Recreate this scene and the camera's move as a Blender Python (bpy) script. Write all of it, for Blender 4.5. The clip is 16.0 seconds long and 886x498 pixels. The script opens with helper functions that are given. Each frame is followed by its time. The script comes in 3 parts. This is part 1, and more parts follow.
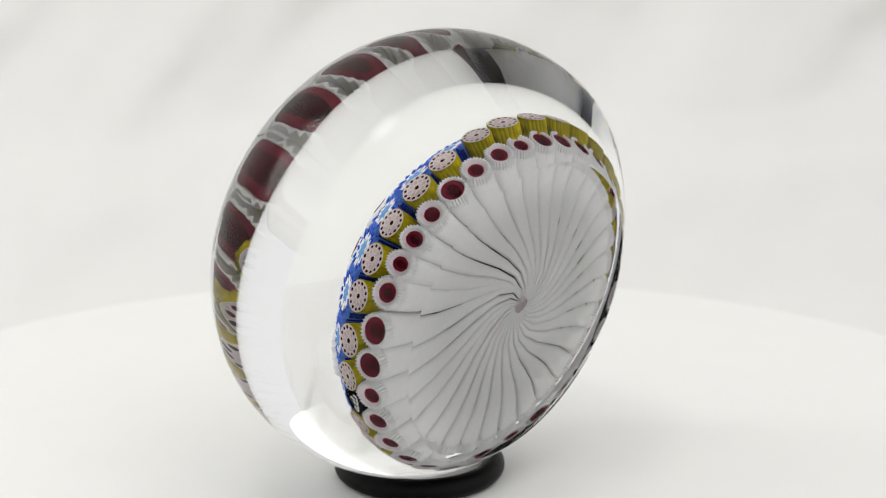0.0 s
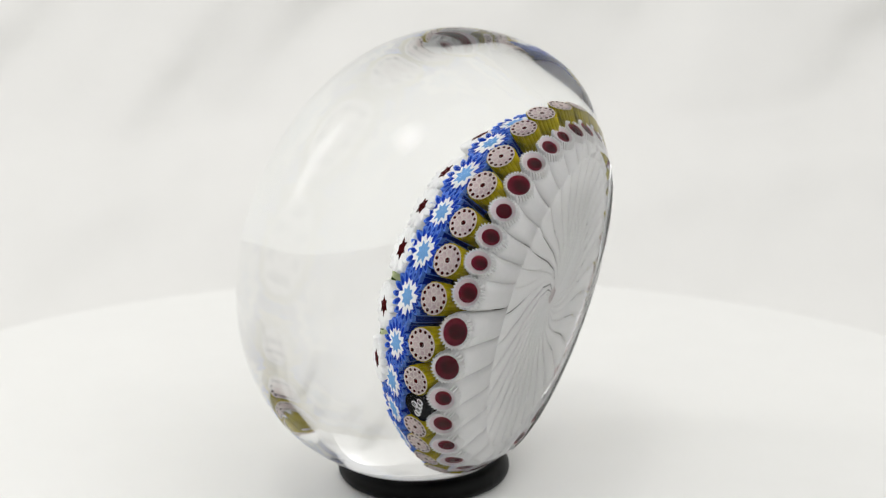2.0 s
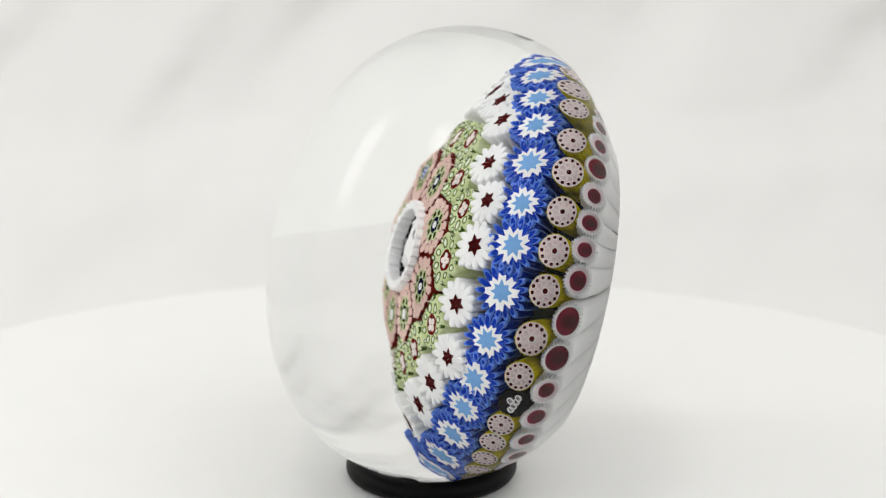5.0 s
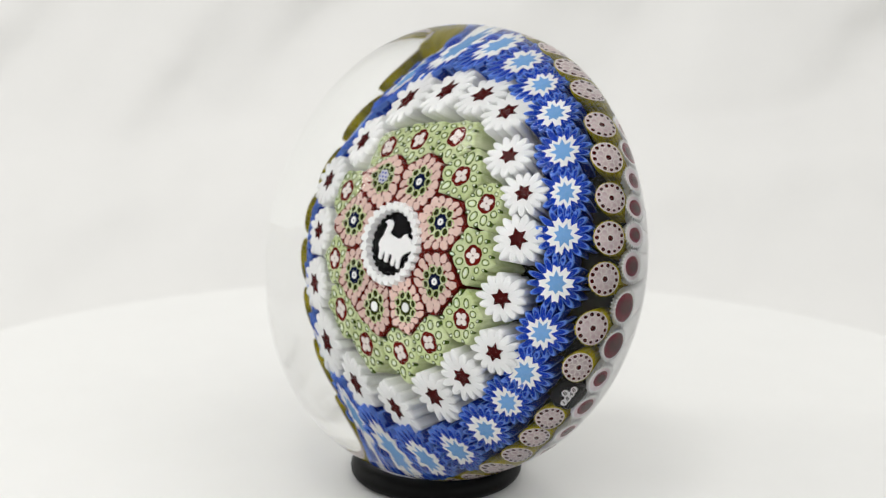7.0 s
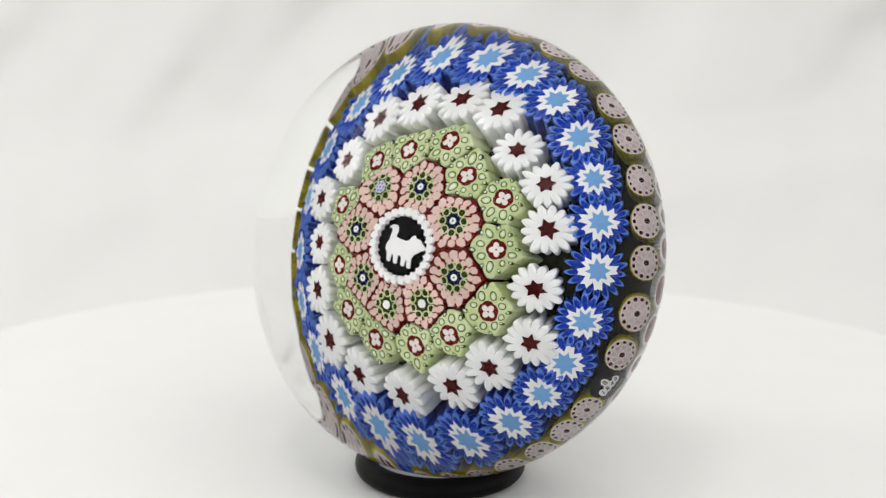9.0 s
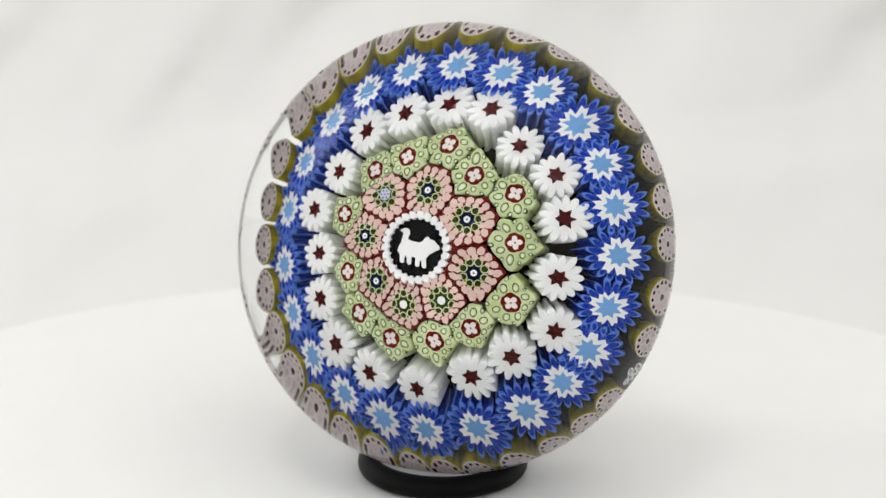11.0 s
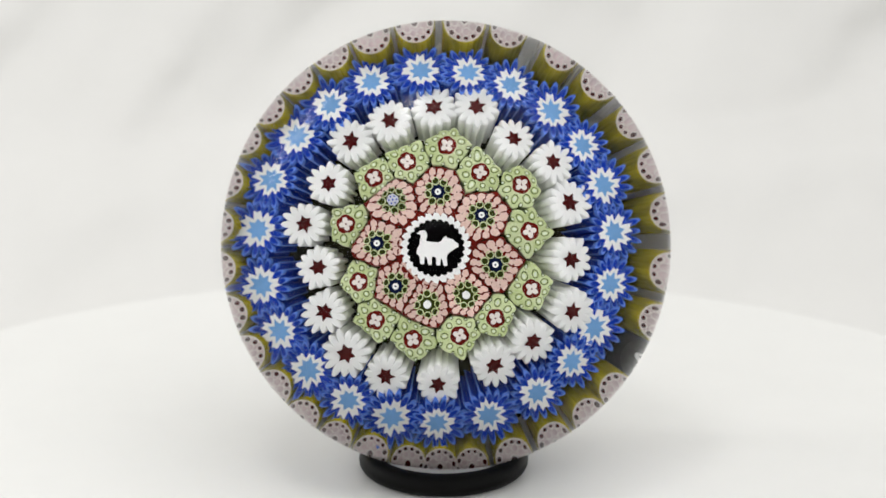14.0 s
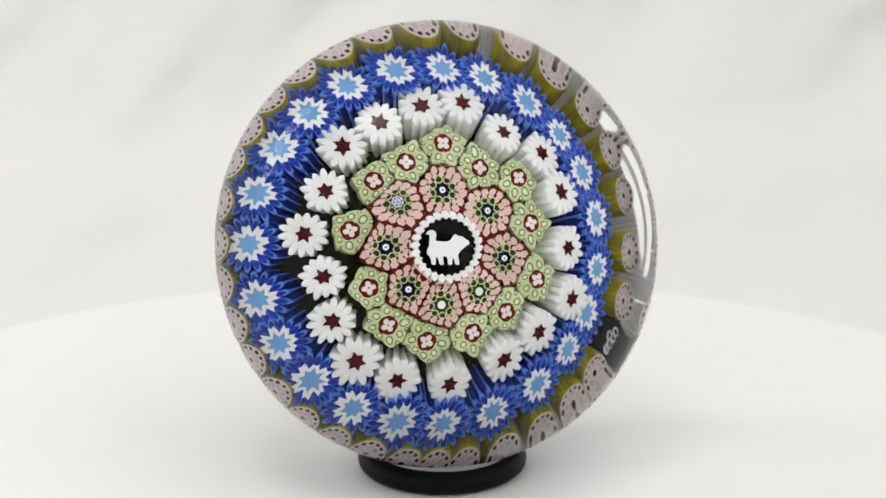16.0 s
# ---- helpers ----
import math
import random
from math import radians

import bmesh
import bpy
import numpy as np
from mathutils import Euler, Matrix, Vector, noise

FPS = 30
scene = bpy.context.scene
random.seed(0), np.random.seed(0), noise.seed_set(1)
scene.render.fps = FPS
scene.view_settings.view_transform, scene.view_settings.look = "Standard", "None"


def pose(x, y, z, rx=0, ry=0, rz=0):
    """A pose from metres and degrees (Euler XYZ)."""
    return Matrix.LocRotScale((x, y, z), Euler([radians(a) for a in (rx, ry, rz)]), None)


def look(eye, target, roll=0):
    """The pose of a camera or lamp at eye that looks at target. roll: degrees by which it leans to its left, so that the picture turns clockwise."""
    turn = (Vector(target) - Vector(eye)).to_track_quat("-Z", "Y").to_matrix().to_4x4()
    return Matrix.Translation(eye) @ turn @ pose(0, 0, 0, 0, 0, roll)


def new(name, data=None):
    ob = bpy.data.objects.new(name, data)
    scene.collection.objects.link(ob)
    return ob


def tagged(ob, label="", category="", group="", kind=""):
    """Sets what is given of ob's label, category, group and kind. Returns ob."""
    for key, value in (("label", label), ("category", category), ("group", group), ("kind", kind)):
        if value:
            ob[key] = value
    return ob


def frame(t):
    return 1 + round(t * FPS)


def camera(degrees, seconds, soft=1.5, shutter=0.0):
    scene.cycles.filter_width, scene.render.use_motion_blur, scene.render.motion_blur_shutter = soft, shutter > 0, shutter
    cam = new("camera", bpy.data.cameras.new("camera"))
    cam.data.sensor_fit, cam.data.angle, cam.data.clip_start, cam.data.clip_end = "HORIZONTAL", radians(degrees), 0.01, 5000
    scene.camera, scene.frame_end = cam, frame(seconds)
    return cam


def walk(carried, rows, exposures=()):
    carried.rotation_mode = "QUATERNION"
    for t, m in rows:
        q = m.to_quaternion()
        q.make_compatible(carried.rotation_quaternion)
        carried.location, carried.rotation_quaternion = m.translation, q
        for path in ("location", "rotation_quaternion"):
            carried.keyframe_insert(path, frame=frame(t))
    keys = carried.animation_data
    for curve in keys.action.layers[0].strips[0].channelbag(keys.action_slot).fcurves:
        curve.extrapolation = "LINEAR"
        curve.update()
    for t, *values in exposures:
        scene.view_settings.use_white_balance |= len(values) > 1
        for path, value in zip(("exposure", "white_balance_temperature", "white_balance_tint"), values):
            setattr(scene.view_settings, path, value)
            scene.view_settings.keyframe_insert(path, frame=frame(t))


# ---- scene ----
# The still camera, on its stand before the turntable.
cam = camera(30.31, 16.0, soft=1.2)
cam.data.dof.use_dof, cam.data.dof.focus_distance, cam.data.dof.aperture_fstop = True, 0.245, 32.0
EYE = pose(0.0, -0.2635, 0.1045, 90 - 14.0, 0, -0.529)
walk(cam, [(0.0, EYE), (16.0, EYE)], exposures=[(0.0, 0.0), (16.0, 0.0)])

# ---- light: a bright white studio tent, two soft lamps seen in the glass, added fill ----
world = bpy.data.worlds.new("studio_air")
scene.world = world
world.use_nodes = True
world.node_tree.nodes["Background"].inputs["Color"].default_value = (0.997, 0.998, 1.0, 1)
world.node_tree.nodes["Background"].inputs["Strength"].default_value = 0.825


def soft_lamp(name, place, target, size, size_y, watts, roll=0):
    data = bpy.data.lights.new(name, "AREA")
    data.shape, data.size, data.size_y, data.energy, data.color = "ELLIPSE", size, size_y, watts, (1.0, 0.985, 0.955)
    ob = new(name, data)
    ob.matrix_world = look(place, target, roll)
    return ob


soft_lamp("softbox_left", (-0.42, 0.08, 0.34), (0, 0, 0.04), 0.10, 0.30, 0.30, 20)
# added wider lamp behind the softbox, to soften its highlight's edge
soft_lamp("softbox_left_halo", (-0.45, 0.086, 0.364), (0, 0, 0.04), 0.17, 0.46, 0.12, 20)
soft_lamp("softbox_top", (-0.12, -0.20, 0.62), (0, 0, 0.04), 0.11, 0.13, 0.27)
# likewise added, to feather the top highlight
soft_lamp("softbox_top_halo", (-0.124, -0.207, 0.642), (0, 0, 0.04), 0.18, 0.20, 0.24)
# unseen fill, added overhead to lift the front and right of the set
soft_lamp("overhead_fill", (0.34, -0.40, 0.95), (0, 0.05, 0.03), 1.00, 0.85, 2.6)

# ---- materials ----
MM = 0.001


def material(name, color, rough=0.5, spec=0.5, vary=0.0, scale=400.0, bump=0.0, second=None, metallic=0.0, per_object=0.0):
    """A principled surface, mottled at two scales with noise, and with a fine relief."""
    m = bpy.data.materials.new(name)
    m.use_nodes = True
    nt = m.node_tree
    b = nt.nodes["Principled BSDF"]
    b.inputs["Base Color"].default_value = (*color, 1)
    b.inputs["Roughness"].default_value = rough
    b.inputs["Specular IOR Level"].default_value = spec
    b.inputs["Metallic"].default_value = metallic
    co = nt.nodes.new("ShaderNodeTexCoord")
    if vary or second:
        fine = nt.nodes.new("ShaderNodeTexNoise")
        fine.inputs["Scale"].default_value, fine.inputs["Detail"].default_value = scale, 4
        broad = nt.nodes.new("ShaderNodeTexNoise")
        broad.inputs["Scale"].default_value, broad.inputs["Detail"].default_value = scale * 0.17, 2
        nt.links.new(co.outputs["Object"], fine.inputs["Vector"])
        nt.links.new(co.outputs["Object"], broad.inputs["Vector"])
        add = nt.nodes.new("ShaderNodeMath")
        add.operation = "ADD"
        nt.links.new(fine.outputs["Fac"], add.inputs[0])
        nt.links.new(broad.outputs["Fac"], add.inputs[1])
        ramp = nt.nodes.new("ShaderNodeMapRange")
        ramp.inputs["From Min"].default_value, ramp.inputs["From Max"].default_value = 0.7, 1.3
        nt.links.new(add.outputs[0], ramp.inputs["Value"])
        mix = nt.nodes.new("ShaderNodeMix")
        mix.data_type = "RGBA"
        other = second or [c * (1 - vary) for c in color]
        mix.inputs["A"].default_value, mix.inputs["B"].default_value = (*color, 1), (*other, 1)
        nt.links.new(ramp.outputs[0], mix.inputs["Factor"])
        out = mix.outputs["Result"]
        if per_object:
            info = nt.nodes.new("ShaderNodeObjectInfo")
            hsv = nt.nodes.new("ShaderNodeHueSaturation")
            span = nt.nodes.new("ShaderNodeMapRange")
            span.inputs["To Min"].default_value, span.inputs["To Max"].default_value = 1 - per_object, 1 + per_object
            nt.links.new(info.outputs["Random"], span.inputs["Value"])
            nt.links.new(span.outputs[0], hsv.inputs["Value"])
            nt.links.new(out, hsv.inputs["Color"])
            out = hsv.outputs["Color"]
        nt.links.new(out, b.inputs["Base Color"])
    if bump:
        tex = nt.nodes.new("ShaderNodeTexNoise")
        tex.inputs["Scale"].default_value, tex.inputs["Detail"].default_value = scale * 1.5, 5
        nt.links.new(co.outputs["Object"], tex.inputs["Vector"])
        bp = nt.nodes.new("ShaderNodeBump")
        bp.inputs["Strength"].default_value, bp.inputs["Distance"].default_value = bump, 0.0006
        nt.links.new(tex.outputs["Fac"], bp.inputs["Height"])
        nt.links.new(bp.outputs["Normal"], b.inputs["Normal"])
    return m


def clear_glass():
    """Polished clear glass: it refracts; its Fresnel reflection is weakened to cut haze over the darks."""
    m = bpy.data.materials.new("clear_lead_glass")
    m.use_nodes = True
    nt = m.node_tree
    nt.nodes.remove(nt.nodes["Principled BSDF"])
    out = nt.nodes["Material Output"]
    bend = nt.nodes.new("ShaderNodeBsdfRefraction")
    bend.inputs["Color"].default_value = (0.994, 0.996, 0.994, 1)
    bend.inputs["IOR"].default_value, bend.inputs["Roughness"].default_value = 1.53, 0.0
    gloss = nt.nodes.new("ShaderNodeBsdfGlossy")
    gloss.inputs["Roughness"].default_value = 0.0
    gloss.inputs["Color"].default_value = (1, 1, 1, 1)
    fres = nt.nodes.new("ShaderNodeFresnel")
    fres.inputs["IOR"].default_value = 1.53
    power = nt.nodes.new("ShaderNodeMath")
    power.operation = "POWER"
    power.inputs[1].default_value = 1.4
    mix = nt.nodes.new("ShaderNodeMixShader")
    nt.links.new(fres.outputs[0], power.inputs[0])
    nt.links.new(power.outputs[0], mix.inputs[0])
    nt.links.new(bend.outputs[0], mix.inputs[1])
    nt.links.new(gloss.outputs[0], mix.inputs[2])
    nt.links.new(mix.outputs[0], out.inputs["Surface"])
    return m


def rod_glass(name, color, vary=0.18, second=None, scale=1500.0, per_object=0.06, opal=0.0):
    """Coloured glass fused inside clear glass: no gloss of its own; opal glass lets some light seep through."""
    m = material(name, color, 0.9, 0.0, vary, scale, 0.0, second, 0.0, per_object)
    b = m.node_tree.nodes["Principled BSDF"]
    b.inputs["Subsurface Weight"].default_value = opal
    b.inputs["Subsurface Radius"].default_value = (1.0, 1.0, 1.0)
    b.inputs["Subsurface Scale"].default_value = 0.0012
    return m


GLASS = clear_glass()
CLOTH = material("white_muslin", (0.765, 0.76, 0.74), 0.95, 0.1, 0.03, 60, 0.15)
PANEL = material("panel_grey", (0.10, 0.10, 0.098), 0.9, 0.2, 0.15, 8, 0.1)
DISC = material("white_turntable_plastic", (0.82, 0.82, 0.80), 0.55, 0.3, 0.02, 90, 0.03)
RUBBER = material("black_rubber", (0.0025, 0.0025, 0.0025), 0.45, 0.12, 0.3, 700, 0.08)
WHITE = rod_glass("white_rod", (0.95, 0.955, 0.955), 0.06)
PETAL = rod_glass("white_petal_rod", (0.955, 0.96, 0.955), 0.06, opal=0.6)
MILK = rod_glass("milk_white_rod", (0.96, 0.955, 0.955), 0.04, per_object=0.02)
DARK_RED = rod_glass("dark_red_rod", (0.075, 0.008, 0.008), 0.4)
CLARET = rod_glass("claret_rod", (0.22, 0.016, 0.036), 0.45, per_object=0.2)
CLARET_CORE = rod_glass("deep_claret_rod", (0.075, 0.003, 0.008), 0.45, per_object=0.25)
ROSE = rod_glass("rose_veil", (0.92, 0.82, 0.85), 0.15)
BLUE = rod_glass("cobalt_rod", (0.014, 0.055, 0.52), 0.5, scale=900)
EDGE_BLUE = rod_glass("pale_blue_edge", (0.13, 0.28, 0.88), 0.3)
SKY = rod_glass("sky_blue_rod", (0.20, 0.43, 0.80), 0.12)
YELLOW = rod_glass("yellow_rod", (0.66, 0.53, 0.012), 0.0, (0.10, 0.09, 0.004), 700, 0.15)
BLUSH = rod_glass("blush_rod", (0.80, 0.67, 0.66), 0.0, (0.58, 0.44, 0.46), 2600, 0.10)
CREAM = rod_glass("cream_rod", (0.88, 0.81, 0.77), 0.1)
LIME = rod_glass("pale_green_rod", (0.72, 0.78, 0.50), 0.0, (0.48, 0.57, 0.24), 1500, 0.10)
LEAF = rod_glass("leaf_green_rod", (0.10, 0.16, 0.03), 0.3)
MINT = rod_glass("mint_rod", (0.82, 0.88, 0.72), 0.12)
PINK = rod_glass("salmon_pink_rod", (0.86, 0.66, 0.59), 0.0, (0.74, 0.50, 0.44), 2200, 0.10)
RUST = rod_glass("rust_rod", (0.17, 0.016, 0.012), 0.4)
OLIVE = rod_glass("olive_rod", (0.045, 0.055, 0.012), 0.4)
NAVY = rod_glass("navy_rod", (0.008, 0.012, 0.045), 0.4)
BLACK = rod_glass("black_rod", (0.003, 0.0025, 0.003), 0.3)
# olive ground, its colour darkened to hold the shade between the canes
GROUND_GLASS = rod_glass("dark_olive_ground", (0.008, 0.008, 0.005), 0.0, (0.028, 0.026, 0.006), 260, 0.0)
KNOT = rod_glass("pinkish_knot", (0.72, 0.66, 0.66), 0.0, (0.45, 0.38, 0.40), 900, 0.0)
LILAC = rod_glass("lilac_rod", (0.66, 0.67, 0.76), 0.2)

# ---- mesh helpers, in millimetres ----


def circle(r, n=24, cx=0.0, cy=0.0, squash=1.0, turn=0.0):
    pts = []
    for i in range(n):
        a = 2 * math.pi * i / n
        x, y = r * math.cos(a), r * squash * math.sin(a)
        pts.append((cx + x * math.cos(turn) - y * math.sin(turn), cy + x * math.sin(turn) + y * math.cos(turn)))
    return pts


def star(n, r_out, r_in, rng=None, wild=0.0):
    pts = []
    for i in range(2 * n):
        a = math.pi * i / n
        r = r_out if i % 2 == 0 else r_in
        if rng:
            r *= 1 + rng.uniform(-wild, wild)
        pts.append((r * math.cos(a), r * math.sin(a)))
    return pts


def petals(n, r, depth, rng=None, wild=0.0, steps=6, sharp=0.6):
    """A flower outline: n round lobes with sharp clefts between them."""
    pts = []
    for i in range(n):
        k = 1 + (rng.uniform(-wild, wild) if rng else 0)
        for j in range(steps):
            u = j / steps
            a = 2 * math.pi * (i + u) / n
            pts.append(((r - depth + depth * k * math.sin(math.pi * u) ** sharp) * math.cos(a), (r - depth + depth * k * math.sin(math.pi * u) ** sharp) * math.sin(a)))
    return pts


def scaled(pts, k):
    return [(x * k, y * k) for x, y in pts]


def prism(bm, pts, z0, z1, top=1.0, bottom=1.0, bend=(0.0, 0.0), rings=1, index=0):
    """An upright prism with a cap at z1, tapering towards z0."""
    loops = []
    for k in range(rings + 1):
        u = k / rings
        s = top + (bottom - top) * u
        ox, oy = bend[0] * u * u, bend[1] * u * u
        loops.append([bm.verts.new(((x * s + ox) * MM, (y * s + oy) * MM, (z1 + (z0 - z1) * u) * MM)) for x, y in pts])
    n = len(pts)
    for a, b in zip(loops, loops[1:]):
        for i in range(n):
            f = bm.faces.new((a[i], b[i], b[(i + 1) % n], a[(i + 1) % n]))
            f.material_index = index
    cap = bm.faces.new(loops[0])
    cap.material_index = index
    return loops


def flower_rod(bm, pts, steps, length, bottom, bend, rings=6, groove=0.24):
    """A petalled rod: grooves run across its end and down its sides between the petals."""
    n = len(pts)

    def sink(i, deep):
        return -deep if i % steps == 0 else (-0.25 * deep if i % steps in (1, steps - 1) else 0.0)

    loops = [[bm.verts.new((x * 0.62 * MM, y * 0.62 * MM, 0.04 * MM)) for x, y in pts],
             [bm.verts.new((x * 0.80 * MM, y * 0.80 * MM, (0.05 + sink(i, groove * 0.25)) * MM)) for i, (x, y) in enumerate(pts)],
             [bm.verts.new((x * 0.95 * MM, y * 0.95 * MM, (-0.02 + sink(i, groove)) * MM)) for i, (x, y) in enumerate(pts)]]
    for k in range(rings + 1):
        u = k / rings
        sc = 1 + (bottom - 1) * u
        loops.append([bm.verts.new(((x * sc + bend * u * u) * MM, y * sc * MM, (-0.22 + sink(i, groove) * (1 - u) - length * u) * MM)) for i, (x, y) in enumerate(pts)])
    bm.faces.new(loops[0])
    for a, b in zip(loops, loops[1:]):
        for i in range(n):
            bm.faces.new((a[i], b[i], b[(i + 1) % n], a[(i + 1) % n]))


def band(bm, outer, inner, z0, z1):
    """A flat ring between two outlines with the same count of points."""
    n = len(outer)
    o1 = [bm.verts.new((x * MM, y * MM, z1 * MM)) for x, y in outer]
    i1 = [bm.verts.new((x * MM, y * MM, z1 * MM)) for x, y in inner]
    o0 = [bm.verts.new((x * MM, y * MM, z0 * MM)) for x, y in outer]
    i0 = [bm.verts.new((x * MM, y * MM, z0 * MM)) for x, y in inner]
    for i in range(n):
        j = (i + 1) % n
        bm.faces.new((o1[i], o1[j], i1[j], i1[i]))
        bm.faces.new((o0[i], o0[j], o1[j], o1[i]))
        bm.faces.new((i1[i], i1[j], i0[j], i0[i]))


def mesh_of(name, bm, mat, smooth=False):
    me = bpy.data.meshes.new(name)
    bmesh.ops.recalc_face_normals(bm, faces=bm.faces)
    bm.to_mesh(me)
    bm.free()
    me.materials.append(mat)
    if smooth:
        for p in me.polygons:
            p.use_smooth = True
    return me


def part(name, bm, mat, parent=None, label="", smooth=False):
    ob = new(name, mesh_of(name, bm, mat, smooth))
    if parent:
        ob.parent = parent
    if label:
        tagged(ob, label)
    return ob


def lathe(bm, profile, segments=96):
    """Turn (radius, height) pairs, in metres, round z; a radius of 0 closes the end."""
    rows = []
    for r, z in profile:
        if r < 1e-9:
            rows.append([bm.verts.new((0, 0, z))])
        else:
            rows.append([bm.verts.new((r * math.cos(2 * math.pi * i / segments), r * math.sin(2 * math.pi * i / segments), z)) for i in range(segments)])
    for a, b in zip(rows, rows[1:]):
        for i in range(segments):
            j = (i + 1) % segments
            if len(a) == 1:
                bm.faces.new((a[0], b[i], b[j]))
            elif len(b) == 1:
                bm.faces.new((a[i], b[0], a[j]))
            else:
                bm.faces.new((a[i], b[i], b[j], a[j]))


# ---- the setting ----


def build_backdrop():
    """A big white cloth, laid over the table and swept up behind the turntable, with soft creases."""
    bm = bmesh.new()
    line = [(-0.60 + 0.72 * k / 12, -0.0295) for k in range(13)]
    line += [(0.12 + 0.12 * math.sin(radians(a)), 0.0905 - 0.12 * math.cos(radians(a))) for a in range(2, 90, 2)]
    line += [(0.24, 0.0905 + 0.8 * (k / 60) ** 1.5) for k in range(61)]
    nu = 240
    grid = []
    for i in range(nu + 1):
        x = -0.75 + 1.5 * i / nu
        row = []
        for y, z in line:
            # soft folds falling aslant from the upper corners, a level crease, and fine wrinkles
            h = z + 0.03
            hang = min(1.0, max(0.0, (y - 0.13) / 0.06))
            fold = 0.0160 * noise.noise(Vector((x * 17 - h * 12, 2.0, h * 6)))
            fold += 0.0085 * noise.noise(Vector((x * 40 - h * 30, 5.0, h * 16 + 3)))
            fold += 0.0016 * noise.noise(Vector((x * 85 + h * 40, 8.0, h * 60)))
            zc = 0.012 + 0.005 * noise.noise(Vector((x * 9, 4.0, 7))) + 0.05 * max(0.0, x)
            fold += 0.0100 * math.tanh((z - zc) / 0.0018)
            row.append(bm.verts.new((x, y + fold * hang, z + 0.5 * fold * hang)))
        grid.append(row)
    for i in range(nu):
        for j in range(len(line) - 1):
            bm.faces.new((grid[i][j], grid[i][j + 1], grid[i + 1][j + 1], grid[i + 1][j]))
    ob = part("backdrop", bm, CLOTH, smooth=True)
    tagged(ob, "white muslin photo backdrop swept up behind the turntable, softly creased", "backdrop", kind="structure")
    so = ob.modifiers.new("thickness", "SOLIDIFY")
    so.thickness, so.offset = 0.0004, 1


def build_table():
    bm = bmesh.new()
    prism(bm, [(-760, -700), (760, -700), (760, 400), (-760, 400)], -70, -30.5)
    bm.faces.new([v for v in bm.verts if v.co.z < -0.06])
    tagged(part("table", bm, CLOTH), "white covered table under the turntable", "table", kind="structure")


def build_dark_panel():
    """An unseen dark panel behind the camera, added to darken the dome's front reflection."""
    bm = bmesh.new()
    prism(bm, [(-380, -1000), (380, -1000), (380, -960), (-380, -960)], -600, 400)
    bm.faces.new([v for v in bm.verts if v.co.z < -0.5])
    tagged(part("dark_panel", bm, PANEL), "unseen dark grey panel behind the camera, added to darken the glass reflections", "wall", kind="structure")


RT = 0.1282


def build_turntable():
    top = new("turntable")
    tagged(top, "round white plastic turntable with a rounded rim", "turntable")
    bm = bmesh.new()
    prof = [(0, -0.012), (RT - 0.004, -0.012)]
    for k in range(9):
        a = -math.pi / 2 + math.pi * k / 8
        prof.append((RT - 0.003 + 0.003 * math.cos(a), -0.004 + 0.004 * math.sin(a) if k > 4 else -0.008 + 0.004 * math.sin(a)))
    prof += [(RT - 0.010, 0.0), (RT * 0.5, 0.0), (0, 0.0)]
    lathe(bm, prof, 192)
    part("plate", bm, DISC, top)
    bm = bmesh.new()
    lathe(bm, [(0, -0.0298), (0.100, -0.0298), (0.104, -0.026), (0.104, -0.0135), (0.102, -0.0122), (0, -0.0122)], 96)
    part("foot", bm, DISC, top, "white round base of the turntable")
    return top


def build_ring():
    bm = bmesh.new()
    rr, tau, n, m = 0.0126, 0.0019, 96, 20
    rows = []
    for i in range(n):
        a = 2 * math.pi * i / n
        rows.append([bm.verts.new(((rr + tau * math.cos(b)) * math.cos(a), (rr + tau * math.cos(b)) * math.sin(a), tau + tau * math.sin(b))) for b in (2 * math.pi * j / m for j in range(m))])
    for i in range(n):
        for j in range(m):
            bm.faces.new((rows[i][j], rows[(i + 1) % n][j], rows[(i + 1) % n][(j + 1) % m], rows[i][(j + 1) % m]))
    ob = part("rubber_ring", bm, RUBBER, smooth=True)
    return tagged(ob, "black rubber ring that holds the paperweight upright on the turntable", "ring")


# ---- the paperweight: z along its axis, from base to dome, origin at the middle of its bulge ----
RA, RB, HB, BULGE = 29.0, 37.5, 21.0, 2 / 2.1825


def build_glass(weight):
    bm = bmesh.new()
    prof = [(0.0, RA)]
    n = 380
    edge = -HB + 0.25
    a0 = -math.asin((-edge / RA) ** (1 / BULGE))
    for k in range(1, n + 1):
        a = math.pi / 2 + (a0 - math.pi / 2) * k / n
        z = RA * math.copysign(abs(math.sin(a)) ** BULGE, math.sin(a))
        lean = max(0.0, (-2 - z) / 19.0)
        prof.append((RB * math.cos(a) ** BULGE - 2.3 * lean * lean, z))
    r1 = prof[-1][0]
    # narrow chamfered foot rim, then a shallow ground hollow
    prof += [(r1 - 0.30, -HB), (r1 - 1.0, -HB + 0.005)]
    rim = r1 - 1.0
    for k in range(1, 17):
        u = 1 - k / 16
        prof.append((rim * u, -HB + 0.01 + 0.5 * (1 - u * u)))
    prof[-1] = (0.0, -HB + 0.51)
    lathe(bm, [(r * MM, z * MM) for r, z in prof], 480)
    # the foot is ground a little aslant
    for vert in bm.verts:
        k = min(1.0, max(0.0, (-vert.co.z / MM - 6) / 16))
        vert.co.z += (0.05 * vert.co.y - 0.05 * vert.co.x) * k * k * (3 - 2 * k)
    dome = part("glass_dome", bm, GLASS, weight, "clear polished glass dome with a flat base", smooth=True)
    dome.data.set_sharp_from_angle(angle=radians(20))
    return dome


